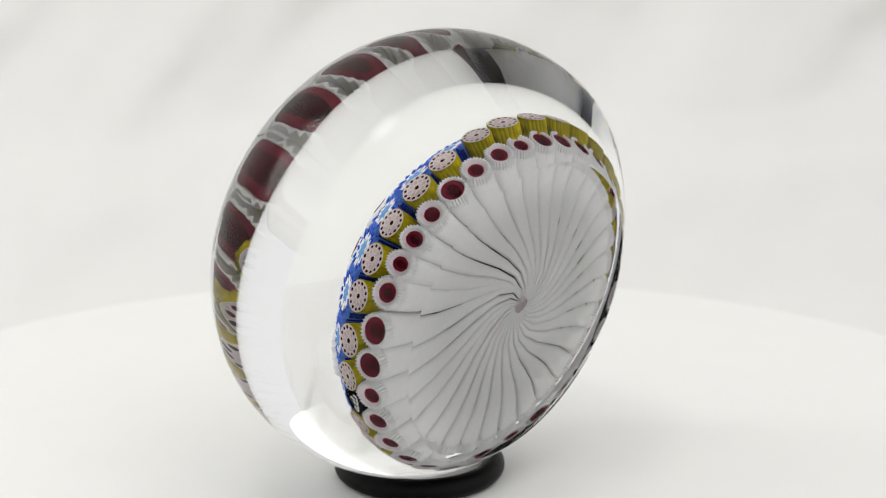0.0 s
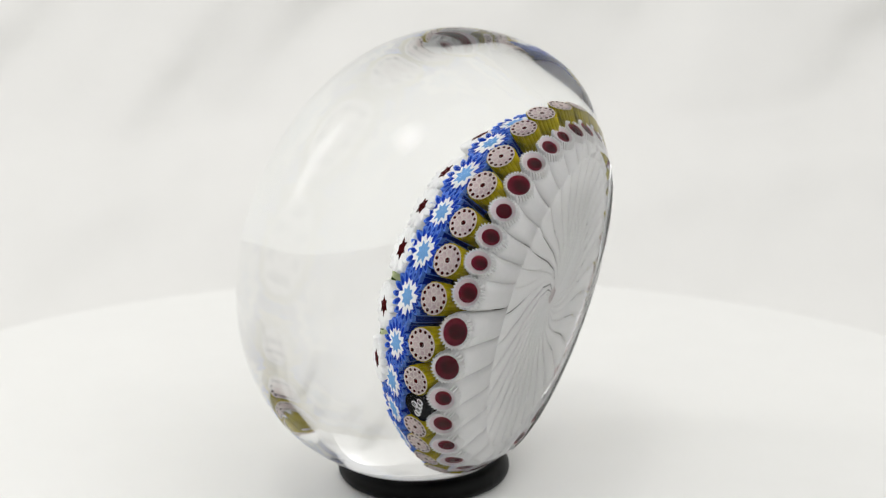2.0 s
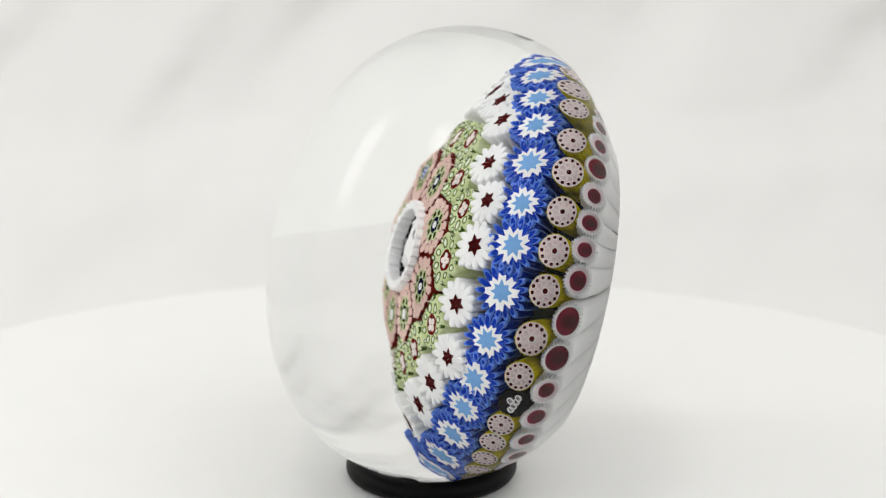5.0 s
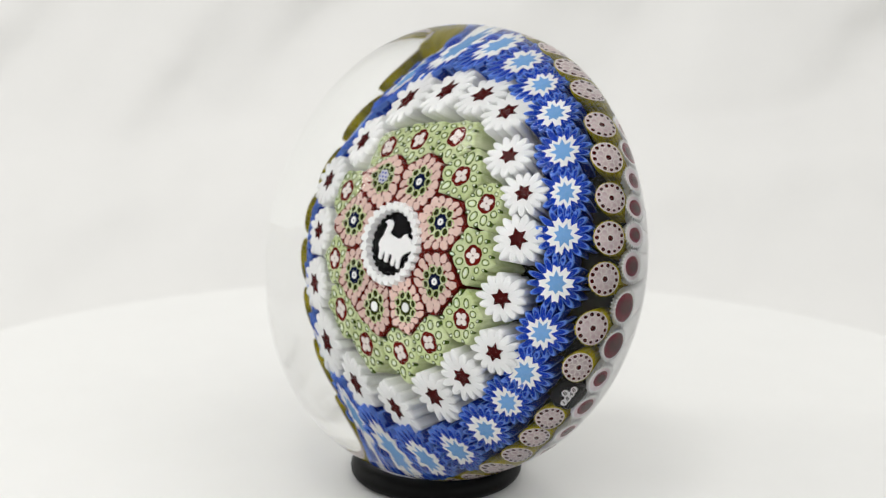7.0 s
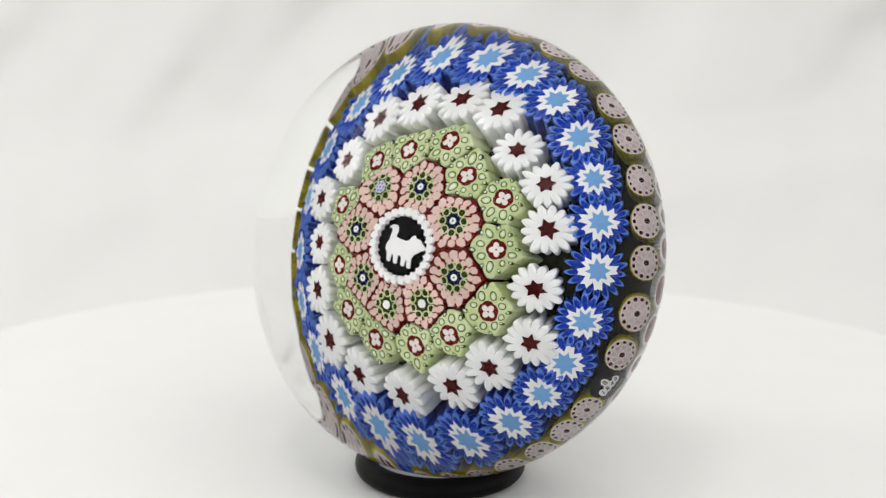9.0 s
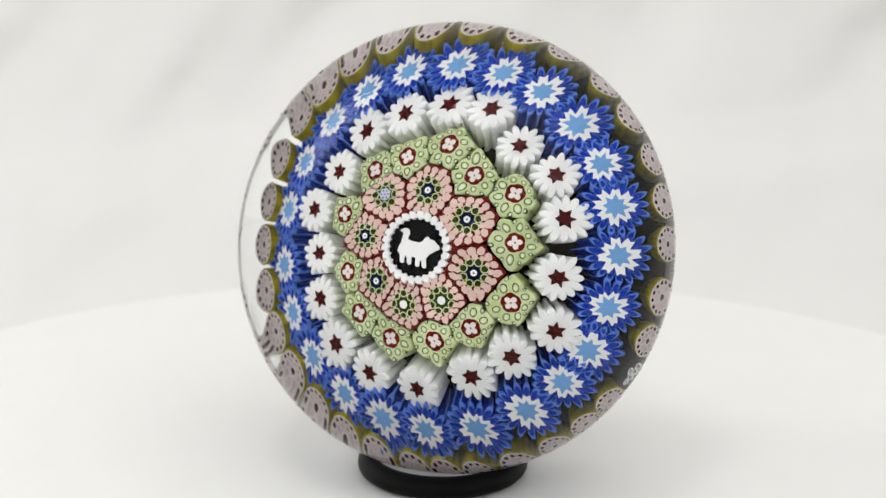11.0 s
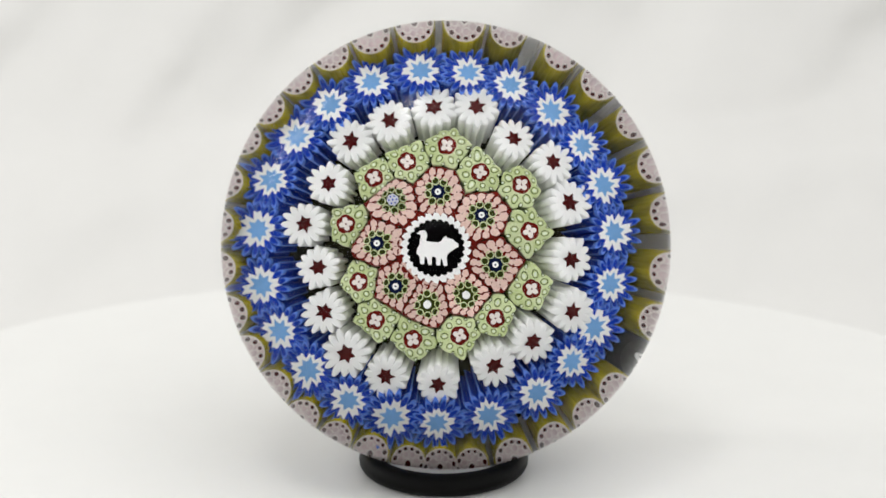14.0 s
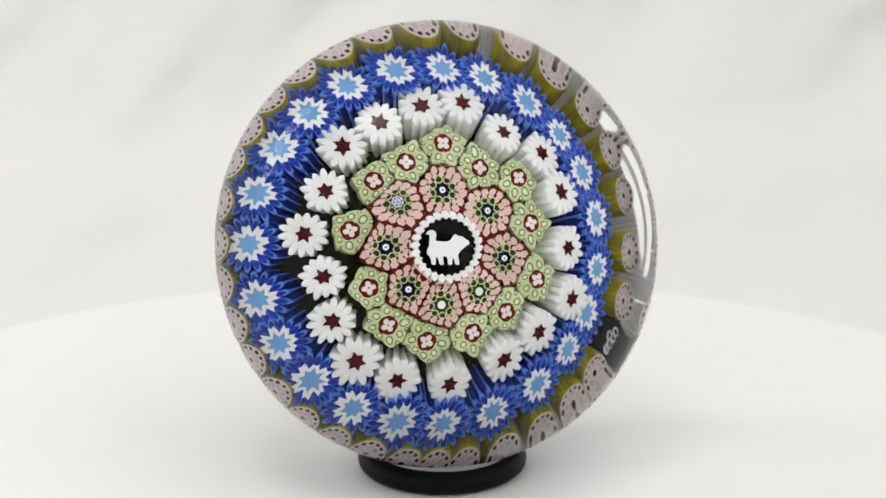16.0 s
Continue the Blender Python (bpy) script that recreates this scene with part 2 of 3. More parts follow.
def set_pose(ang, r, ax, tilt, spin=0.0):
    """The pose of a cane's end: at ang degrees round the axis, r and ax in mm, leaning outwards by tilt."""
    b = radians(180 - ang)
    return Matrix.Translation((r * math.cos(b) * MM, r * math.sin(b) * MM, ax * MM)) @ Matrix.Rotation(b, 4, "Z") @ Matrix.Rotation(radians(tilt), 4, "Y") @ Matrix.Rotation(radians(spin), 4, "Z")


def build_core(weight):
    bm = bmesh.new()
    prof = [(0, 0.5), (6, -0.1), (11, -1.7), (15, -4.2), (18.6, -7.0), (21.4, -9), (21.9, -11.2), (19.6, -14.2), (15, -16.6), (8, -18.2), (0, -18.8)]
    fine = []
    for (r0, z0), (r1, z1) in zip(prof, prof[1:]):
        for k in range(3):
            fine.append((r0 + (r1 - r0) * k / 3, z0 + (z1 - z0) * k / 3))
    fine.append(prof[-1])
    lathe(bm, [(r * MM, z * MM) for r, z in fine], 72)
    for vert in bm.verts:
        k = min(1.0, max(0.0, (1 - vert.co.z / MM) / 12))
        vert.co.z -= 0.09 * max(vert.co.x, 0.2 * vert.co.x) * k
        vert.co.x -= 0.6 * MM * k + (0.05 * max(0.0, -vert.co.x) if vert.co.z < -0.008 else 0.0)
    return part("cushion", bm, GROUND_GLASS, weight, "olive glass ground between the canes, coloured dark for the shade in the gaps", smooth=True)


def white_cane(rng):
    ob = []
    out = petals(14, 3.05, 0.75, rng, 0.35, sharp=1.1)
    bm = bmesh.new()
    flower_rod(bm, out, 6, 9.5, 0.64, -2.0, groove=0.22)
    ob.append(("white_cane", mesh_of("white_cane", bm, PETAL), "white petalled cane with a dark red star"))
    bm = bmesh.new()
    prism(bm, star(6, 1.24, 0.70, rng, 0.12), -0.2, 0.09)
    ob.append(("star", mesh_of("star", bm, DARK_RED), "dark red star"))
    return ob


def forked_star(n, r, rng):
    """A star whose points are notched at their tips, slightly uneven."""
    out = []
    for i in range(n):
        w = rng.uniform(0.9, 1.1)
        for u, k in ((-0.22, 0.98 * w), (0.0, 0.84 * w), (0.22, 0.98 * w), (0.5, 0.60)):
            a = 2 * math.pi * (i + u + rng.uniform(-0.05, 0.05)) / n
            k *= r * rng.uniform(0.95, 1.06)
            out.append((k * math.cos(a), k * math.sin(a)))
    return out


def blue_cane(rng):
    ob = []
    out = petals(17, 3.75, 1.15, rng, 0.25, sharp=1.35)
    bm = bmesh.new()
    flower_rod(bm, out, 6, 9.5, 0.60, -2.0, groove=0.26)
    ob.append(("blue_cane", mesh_of("blue_cane", bm, BLUE), "cobalt blue cane with a white and sky-blue star"))
    bm = bmesh.new()
    zig = [q if k % 6 else (q[0] * 0.80, q[1] * 0.80) for k, q in enumerate(out)]
    band(bm, scaled(zig, 1.0), scaled(zig, 0.90), -0.5, 0.05)
    # pale threads that run down the sides from the tips
    for k in range(3, len(out), 6):
        x, y = out[k]
        a = math.atan2(y, x)
        r = math.hypot(x, y)
        rail = []
        for u in (0.0, 0.25, 0.5, 0.75):
            c, w = (1 - 0.40 * u) * r + 0.03, 0.13 - 0.08 * u
            rail.append([bm.verts.new(((c * math.cos(a) - h * math.sin(a) - 2.0 * u * u) * MM, (c * math.sin(a) + h * math.cos(a)) * MM, (-0.2 - 9.5 * u) * MM)) for h in (-w, w)])
        for p, q in zip(rail, rail[1:]):
            bm.faces.new((p[0], q[0], q[1], p[1]))
    ob.append(("edge", mesh_of("edge", bm, EDGE_BLUE), "pale blue zigzag edge and threads"))
    bm = bmesh.new()
    prism(bm, forked_star(8, 2.42, rng), -0.5, 0.10)
    ob.append(("star", mesh_of("star", bm, WHITE), "white star"))
    bm = bmesh.new()
    prism(bm, star(8, 1.52, 0.92, rng, 0.12), -0.2, 0.15)
    ob.append(("heart", mesh_of("heart", bm, SKY), "sky-blue heart"))
    return ob


def yellow_cane(rng):
    ob = []
    out = petals(20, 2.40, 0.14, rng, 0.3, 4)
    bm = bmesh.new()
    prism(bm, out, -6.5, 0.0, 1.0, 0.74, bend=(1.4, 0), rings=6)
    ob.append(("yellow_cane", mesh_of("yellow_cane", bm, YELLOW), "ribbed yellow cane with a blush pink end"))
    bm = bmesh.new()
    prism(bm, circle(2.20, 28), -0.2, 0.05)
    ob.append(("blush_end", mesh_of("blush_end", bm, BLUSH), "blush pink mottled end"))
    bm = bmesh.new()
    band(bm, circle(2.24, 28), circle(2.12, 28), -0.1, 0.09)
    n = 13
    for i in range(n):
        a = 2 * math.pi * i / n
        band(bm, circle(0.40, 8, 1.83 * math.cos(a), 1.83 * math.sin(a), 1.0, a), circle(0.29, 8, 1.83 * math.cos(a), 1.83 * math.sin(a), 1.0, a), -0.05, 0.09)
    for i in range(8):
        a = 2 * math.pi * (i + 0.4) / 8
        x, y = 1.1 * math.cos(a), 1.1 * math.sin(a)
        band(bm, circle(0.46, 7, x, y, 1.0, a), circle(0.37, 7, x, y, 1.0, a), -0.05, 0.08)
    band(bm, circle(0.62, 6), circle(0.42, 6), -0.1, 0.09)
    ob.append(("lace", mesh_of("lace", bm, CREAM), "cream lace of small cells"))
    bm = bmesh.new()
    for i in range(n):
        a = 2 * math.pi * i / n
        k = rng.uniform(0.19, 0.30)
        prism(bm, circle(k, 7, 1.83 * math.cos(a), 1.83 * math.sin(a), 1.25, a), -0.1, 0.075)
    prism(bm, circle(0.42, 6), -0.1, 0.075)
    ob.append(("seed", mesh_of("seed", bm, DARK_RED), "ring of dark red seeds"))
    return ob


def small_green_cane(rng):
    ob = []
    out = petals(8, 3.5, 0.42, rng, 0.25, 6, 0.6)
    bm = bmesh.new()
    flower_rod(bm, out, 6, 7.0, 0.8, -1.0, 3, 0.25)
    ob.append(("green_cane", mesh_of("green_cane", bm, LIME), "pale green cane with a red and pink flower"))
    bm = bmesh.new()
    bm2 = bmesh.new()
    for i in range(8):
        a = 2 * math.pi * (i + 0.5) / 8
        x, y = 2.2 * math.cos(a), 2.2 * math.sin(a)
        k = rng.uniform(0.85, 1.1)
        band(bm, circle(0.74 * k, 12, x, y, 0.72, a), circle(0.58 * k, 12, x, y, 0.70, a), -0.2, 0.08)
        prism(bm2, circle(0.38 * k, 9, x, y, 0.62, a), -0.2, 0.11)
    for i in range(8):
        a = 2 * math.pi * (i + rng.uniform(-0.12, 0.12)) / 8
        k = rng.uniform(0.8, 1.15)
        x, y = 2.98 * math.cos(a), 2.98 * math.sin(a)
        band(bm, circle(0.38 * k, 10, x, y, 0.8, a), circle(0.29 * k, 10, x, y, 0.8, a), -0.5, 0.02)
        prism(bm2, circle(0.2 * k, 8, x, y, 0.8, a), -0.5, 0.04)
    ob.append(("ringlet", mesh_of("ringlet", bm, LEAF), "leaf green ringlets"))
    ob.append(("pearl", mesh_of("pearl", bm2, MINT), "mint white pearls"))
    bm = bmesh.new()
    prism(bm, petals(5, 1.32, 0.14, rng, 0.3), -0.2, 0.06)
    ob.append(("disc", mesh_of("disc", bm, RUST), "rust red disc"))
    bm = bmesh.new()
    for i in range(4):
        a = math.pi / 4 + math.pi / 2 * i
        prism(bm, circle(0.43, 10, 0.52 * math.cos(a), 0.52 * math.sin(a), 0.85, a), -0.1, 0.11)
    ob.append(("flower", mesh_of("flower", bm, CREAM), "pale pink four-petalled flower"))
    return ob


def small_pink_cane(rng, heart):
    ob = []
    bm = bmesh.new()
    prism(bm, petals(9, 3.5, 0.2, rng, 0.3), -7.0, 0.0, 1.0, 0.75, rings=3)
    ob.append(("pink_cane", mesh_of("pink_cane", bm, RUST), "salmon pink cane with a ring of green tubes"))
    bm = bmesh.new()
    for count, at, size in ((15, 2.80, 0.58), (13, 2.12, 0.42)):
        for i in range(count):
            a = 2 * math.pi * i / count
            k = rng.uniform(0.85, 1.12)
            prism(bm, circle(size * k, 6, at * math.cos(a), at * math.sin(a), 1.0, rng.uniform(0, 3)), -0.3, 0.08)
    ob.append(("bead", mesh_of("bead", bm, PINK), "salmon pink beads"))
    bm = bmesh.new()
    bm2 = bmesh.new()
    for i in range(8):
        a = 2 * math.pi * i / 8
        x, y = 1.50 * math.cos(a), 1.50 * math.sin(a)
        band(bm, circle(0.56, 12, x, y), circle(0.43, 12, x, y), -0.2, 0.11)
        prism(bm2, circle(0.46, 10, x, y), -0.2, 0.07)
    ob.append(("tube", mesh_of("tube", bm, LIME), "pale green tubes"))
    prism(bm2, circle(1.1, 16), -0.2, 0.04)
    ob.append(("tube_heart", mesh_of("tube_heart", bm2, OLIVE), "olive tube hearts"))
    bm = bmesh.new()
    if heart == "navy":
        prism(bm, petals(9, 0.98, 0.1), -0.2, 0.09)
        ob.append(("eye", mesh_of("eye", bm, NAVY), "navy blue eye"))
        bm = bmesh.new()
        band(bm, circle(0.44, 14), circle(0.13, 14), -0.1, 0.13)
        ob.append(("eye_ring", mesh_of("eye_ring", bm, WHITE), "white ring"))
    elif heart == "white":
        prism(bm, circle(0.56, 14), -0.2, 0.13)
        ob.append(("eye", mesh_of("eye", bm, WHITE), "white eye"))
    else:
        prism(bm, petals(7, 0.85, 0.12), -0.2, 0.13)
        ob.append(("eye", mesh_of("eye", bm, LILAC), "lilac dotted eye"))
        bm = bmesh.new()
        for i in range(7):
            a, r = 2 * math.pi * i / 6, 0.52 if i < 6 else 0.0
            prism(bm, circle(0.12, 7, r * math.cos(a), r * math.sin(a)), 0.0, 0.16)
        ob.append(("eye_dot", mesh_of("eye_dot", bm, BLUE), "blue dots"))
    return ob


def figure_cane():
    ob = []
    bm = bmesh.new()
    prism(bm, petals(16, 4.7, 0.5, random.Random(2), 0.6), -7.0, -1.3, 1.0, 0.8, rings=3)
    band(bm, petals(26, 4.6, 0.3, random.Random(2), 0.6), petals(26, 3.9, 0.0, random.Random(2), 0.0), -1.6, -0.4)
    ob.append(("figure_cane", mesh_of("figure_cane", bm, RUST), "round cane with the white silhouette of a dog"))
    bm = bmesh.new()
    n = 26
    outer, inner = [], []
    for i in range(n):
        for j, (u, k) in enumerate(((0.0, 3.62), (0.22, 4.08), (0.72, 4.2))):
            a = 2 * math.pi * (i + u) / n
            k2 = 3.18 if j == 0 else 3.42
            outer.append((k * math.cos(a), k * math.sin(a)))
            inner.append((k2 * math.cos(a - 0.16), k2 * math.sin(a - 0.16)))
    band(bm, outer, inner, -1.6, 0.12)
    ob.append(("toothed_ring", mesh_of("toothed_ring", bm, WHITE), "white ring with slanting teeth"))
    bm = bmesh.new()
    prism(bm, circle(3.5, 40), -1.6, -0.55)
    ob.append(("black_field", mesh_of("black_field", bm, BLACK), "black round field"))
    # the dog: trunk with head and muzzle, four short legs and a raised, hooked tail, as overlapping low plates
    bm = bmesh.new()
    lean_all = radians(-5)

    def plate(pts, z):
        prism(bm, [(x * math.cos(lean_all) - y * math.sin(lean_all), x * math.sin(lean_all) + y * math.cos(lean_all)) for x, y in pts], -0.7, z)

    plate([(-2.2, -0.2), (-1.9, 0.3), (-1.3, 0.7), (-0.7, 0.62), (0.15, 0.62), (0.5, 0.85), (0.75, 1.3), (1.05, 1.5), (1.3, 1.25), (1.85, 1.2), (2.15, 0.95), (2.6, 0.7), (2.65, 0.3), (2.25, 0.1), (1.95, -0.2), (1.6, -0.45), (1.4, -0.8), (1.25, -1.25), (0.5, -1.3), (-0.2, -1.1), (-0.9, -1.15), (-1.7, -1.3), (-2.25, -0.85)], -0.45)
    for x, slant in ((-1.85, 0.15), (-1.05, 0.25), (0.1, 0.1), (0.72, 0.32)):
        plate([(x - 0.08, -1.1), (x + 0.62, -1.1), (x + 0.45 + slant, -1.75), (x + 0.48 + slant, -2.0), (x + 0.2 + slant, -2.1), (x - 0.02 + slant, -1.95), (x - 0.02 + slant * 0.6, -1.5)], -0.445)
    plate([(-2.0, 0.0), (-1.15, 0.5), (-1.3, 0.85), (-1.2, 1.3), (-1.3, 1.75), (-1.65, 1.95), (-2.05, 1.85), (-2.45, 1.45), (-2.1, 1.42), (-1.95, 1.25), (-2.0, 0.7)], -0.455)
    ob.append(("dog", mesh_of("dog", bm, MILK), "white dog silhouette"))
    return ob


def date_cane():
    ob = []
    bm = bmesh.new()
    prism(bm, circle(2.5, 24), -8.0, 0.0, 1.0, 0.8, rings=3)
    ob.append(("date_cane", mesh_of("date_cane", bm, BLACK), "black cane with a white lettered date"))
    bm = bmesh.new()
    spots = [(-1.15, -0.5), (-0.4, -0.28), (0.4, 0.0), (1.1, 0.35)]
    for x, y in spots + [(-0.2, 0.75)]:
        prism(bm, circle(0.52, 14, x, y, 1.15), -0.1, 0.06)
    ob.append(("plaque", mesh_of("plaque", bm, MILK), "small white oval plaques"))
    return ob, spots + [(-0.2, 0.75)]


def digit_mesh(text):
    cu = bpy.data.curves.new("digit", "FONT")
    cu.body, cu.size, cu.align_x, cu.align_y, cu.extrude = text, 0.95 * MM, "CENTER", "CENTER", 0.03 * MM
    tmp = bpy.data.objects.new("digit", cu)
    scene.collection.objects.link(tmp)
    me = bpy.data.meshes.new_from_object(tmp.evaluated_get(bpy.context.evaluated_depsgraph_get()))
    bpy.data.objects.remove(tmp)
    me.materials.append(BLACK)
    return me


def red_cane(n_all=32):
    """An outer cane: its claret end looks outwards, its white body is drawn in to the middle of the base."""
    half0 = math.pi / n_all * 24.6 * 0.985
    path = [(24.1, 0), (22.9, -0.1), (20.8, -0.8), (18.0, -2.2), (14.5, -3.6), (10.5, -4.9), (6.5, -5.8), (3.4, -6.3), (0.4, -6.5)]
    bm = bmesh.new()
    m = 20
    loops = []
    for k, (r, z) in enumerate(path):
        a, b = path[max(k - 1, 0)], path[min(k + 1, len(path) - 1)]
        d = Vector((b[0] - a[0], b[1] - a[1])).normalized()
        nrm = Vector((d.y, -d.x))
        half = min(half0, math.pi / n_all * r * 0.992 + 0.01)
        thick = (2.1, 2.1, 2.0, 1.7, 1.3, 1.0, 0.75, 0.5, 0.3)[k]
        swirl = 1.25 * ((25.3 - r) / 25.3) ** 3.0
        loop = []
        for j in range(m):
            t = 2 * math.pi * j / m
            side = half * math.copysign(abs(math.sin(t)) ** 0.75, math.sin(t))
            up = thick * math.copysign(abs(math.cos(t)) ** 0.65, math.cos(t))
            rr, zz = r + nrm.x * up, z + nrm.y * up
            c, s = math.cos(swirl), math.sin(swirl)
            loop.append(bm.verts.new(((rr * c - side * s) * MM, (rr * s + side * c) * MM, max(zz, -6.85) * MM)))
        loops.append(loop)
    for a, b in zip(loops, loops[1:]):
        for j in range(m):
            bm.faces.new((a[j], b[j], b[(j + 1) % m], a[(j + 1) % m]))
    bm.faces.new(loops[0])
    bm.faces.new(list(reversed(loops[-1])))
    return mesh_of("claret_cane", bm, MILK, True)


KNOT_AT = Vector((0.0, 1.7 * MM, 0.0))


def drawn_to(me, b):
    """The cane at b degrees, with its thin end drawn to the knot, which lies off the middle."""
    me = me.copy()
    pull = Matrix.Rotation(radians(-b), 3, "Z") @ KNOT_AT
    for v in me.vertices:
        v.co += pull * max(0.0, 1 - math.hypot(v.co.x, v.co.y) / (23.0 * MM)) ** 1.1
    return me


def red_end(rng, k):
    """The toothed end of an outer cane: a thin white rim round a blush hollow, with the claret heart at its bottom."""
    ob = []
    bm = bmesh.new()
    n = 28
    outer = star(n, 2.42, 2.02, rng, 0.03)
    lip = star(n, 2.10, 1.84)
    loops = []
    for pts, z in ((scaled(outer, 0.97), -2.4), (outer, -0.2), (scaled(outer, 0.98), 0.0), (lip, 0.02), (circle(1.86, 2 * n), -0.12)):
        loops.append([bm.verts.new((x * MM, y * MM, z * MM)) for x, y in pts])
    for a, b in zip(loops, loops[1:]):
        for i in range(2 * n):
            bm.faces.new((a[i], b[i], b[(i + 1) % (2 * n)], a[(i + 1) % (2 * n)]))
    ob.append(("toothed_rim", mesh_of("toothed_rim", bm, MILK), "white toothed rim"))
    bm = bmesh.new()
    loops = []
    for r, z in ((1.92, -0.08), (0.5 * (1.92 + k), -0.16), (k * 0.98, -0.5), (k * 0.9, -1.3)):
        loops.append([bm.verts.new((x * MM, y * MM, z * MM)) for x, y in circle(r, 32)])
    for a, b in zip(loops, loops[1:]):
        for i in range(32):
            bm.faces.new((a[i], b[i], b[(i + 1) % 32], a[(i + 1) % 32]))
    ob.append(("veil", mesh_of("veil", bm, ROSE, True), "pale rose hollow"))
    bm = bmesh.new()
    prism(bm, petals(22, k * 1.06, 0.07, rng, 0.4, 3), -1.6, -0.36)
    ob.append(("claret_heart", mesh_of("claret_heart", bm, CLARET), "claret heart"))
    bm = bmesh.new()
    prism(bm, circle(k * 0.72, 20, 0.18, 0.05, 0.8), -1.0, -0.31)
    ob.append(("heart_core", mesh_of("heart_core", bm, CLARET_CORE), "deep claret core"))
    return ob


def place(weight, pieces, m, scale=1.0):
    """One cane: its body under the weight, its inlays under the body. Alike canes share their meshes."""
    name, me, label = pieces[0]
    body = new(name, me)
    body.parent = weight
    body.matrix_basis = m @ Matrix.Scale(scale, 4)
    tagged(body, label)
    for name, me, label in pieces[1:]:
        ob = new(name, me)
        ob.parent = body
        tagged(ob, label)
    return body


# places of the canes: degrees round the axis and mm from it
PINK_AT = [(81.4, 7.3), (141.5, 6.4), (203.1, 7.5), (248.3, 7.7), (286.7, 8.8), (319.4, 9.1), (0.2, 9.5), (39.5, 9.5)]
PINK_KIND = ["navy", "navy", "navy", "white", "white", "navy", "navy", "lilac"]
GREEN_AT = [(90.6, 13.4), (115.7, 10.9), (141.9, 13.1), (171.5, 11.6), (207.6, 13.2), (236.2, 12.2), (261.3, 12.6), (289, 13.7), (312.5, 14), (336.3, 12.9), (11.2, 13.8), (42.6, 13.3), (64.8, 12.4)]
WHITE_AT = [(85, 18.3), (102.5, 18.7), (122.7, 16.8), (142.3, 18), (161.3, 17.4), (187, 16.9), (207.8, 18.9), (227.9, 17.4), (248.1, 17.4), (273.2, 18.6), (294.4, 19.1), (312.2, 19.5), (330.8, 18.4), (349.7, 17.3), (8.1, 18.9), (27.2, 17.6), (47.4, 18.6), (65.6, 18.1)]
BLUE_AT = [81.6, 97.3, 111.9, 128.3, 143.7, 158.8, 175.4, 193.1, 208.7, 222.5, 238.1, 255.8, 272.6, 287.3, 302.1, 317.8, 332.6, 347.7, 4.9, 20.7, 36, 50.5, 65.4]
YELLOW_AT = [94.5, 106, 120.8, 132.8, 146.1, 158.5, 170.9, 186.2, 199.4, 219.9, 229.5, 240.5, 252, 263.2, 271.5, 279.8, 289.9, 299.8, 309.9, 320.5, 331.5, 342.4, 354.3, 5.5, 16.8, 28.5, 38.2, 48.5, 59.3, 70.4, 81.9]
RED_AT = [73, 83.5, 94, 104.3, 115.3, 126.2, 136.8, 146.5, 155.5, 165.5, 178.6, 191, 203, 214.5, 226.8, 239] + [250.5 + 11.4 * i for i in range(16)]


def ring_angle(ang, radius, x, y):
    """The turn round a ring whose middle lies at x, y (mm), for a turn of ang round the axis."""
    return ang + math.degrees(math.asin((-x * math.sin(radians(ang)) - y * math.cos(radians(ang))) / radius))


BLUE_RING = pose(-1.0 * MM, -0.1 * MM, -4.4 * MM, 0, 1.1, 0)
YELLOW_RING = pose(-0.4 * MM, 0.3 * MM, -8.3 * MM, 0.4, 4.0, 0)
RED_RING = pose(0.0 * MM, -0.6 * MM, -13.1 * MM, 1.0, 3.4, 0)


def sunk(m, deep, wide=0.0):
    """The pose m, set deeper and wider where it lies on the weight's -x side: there the rings sag."""
    k = max(0.0, -m.translation.x / (24 * MM))
    return Matrix.Translation((-wide * k * MM, 0, -deep * k * k * MM)) @ m


def pressed(pieces, m, around, size, core=1.35, full=3.5):
    """The cane's meshes squeezed against its neighbours, as the canes were when they were fused."""
    walls = []
    inv = m.inverted()
    for spot, other in around:
        q = inv @ spot
        d = math.hypot(q.x, q.y) / MM
        if 1.0 < d < 11.0:
            walls.append((math.atan2(q.y, q.x), d * size / (size + other) - 0.02))

    def reach(a):
        near = full * 1.32
        for phi, d in walls:
            c = math.cos(a - phi)
            if c > 0.25:
                near = min(near, d / c)
        return max(near, full * 0.62)

    out = []
    for name, me, label in pieces:
        me = me.copy()
        for v in me.vertices:
            r = math.hypot(v.co.x, v.co.y) / MM
            if r > core:
                a = math.atan2(v.co.y, v.co.x)
                k = (core + (r - core) * (reach(a) - core) / (full - core)) / r
                v.co.x *= k
                v.co.y *= k
        out.append((name, me, label))
    return out


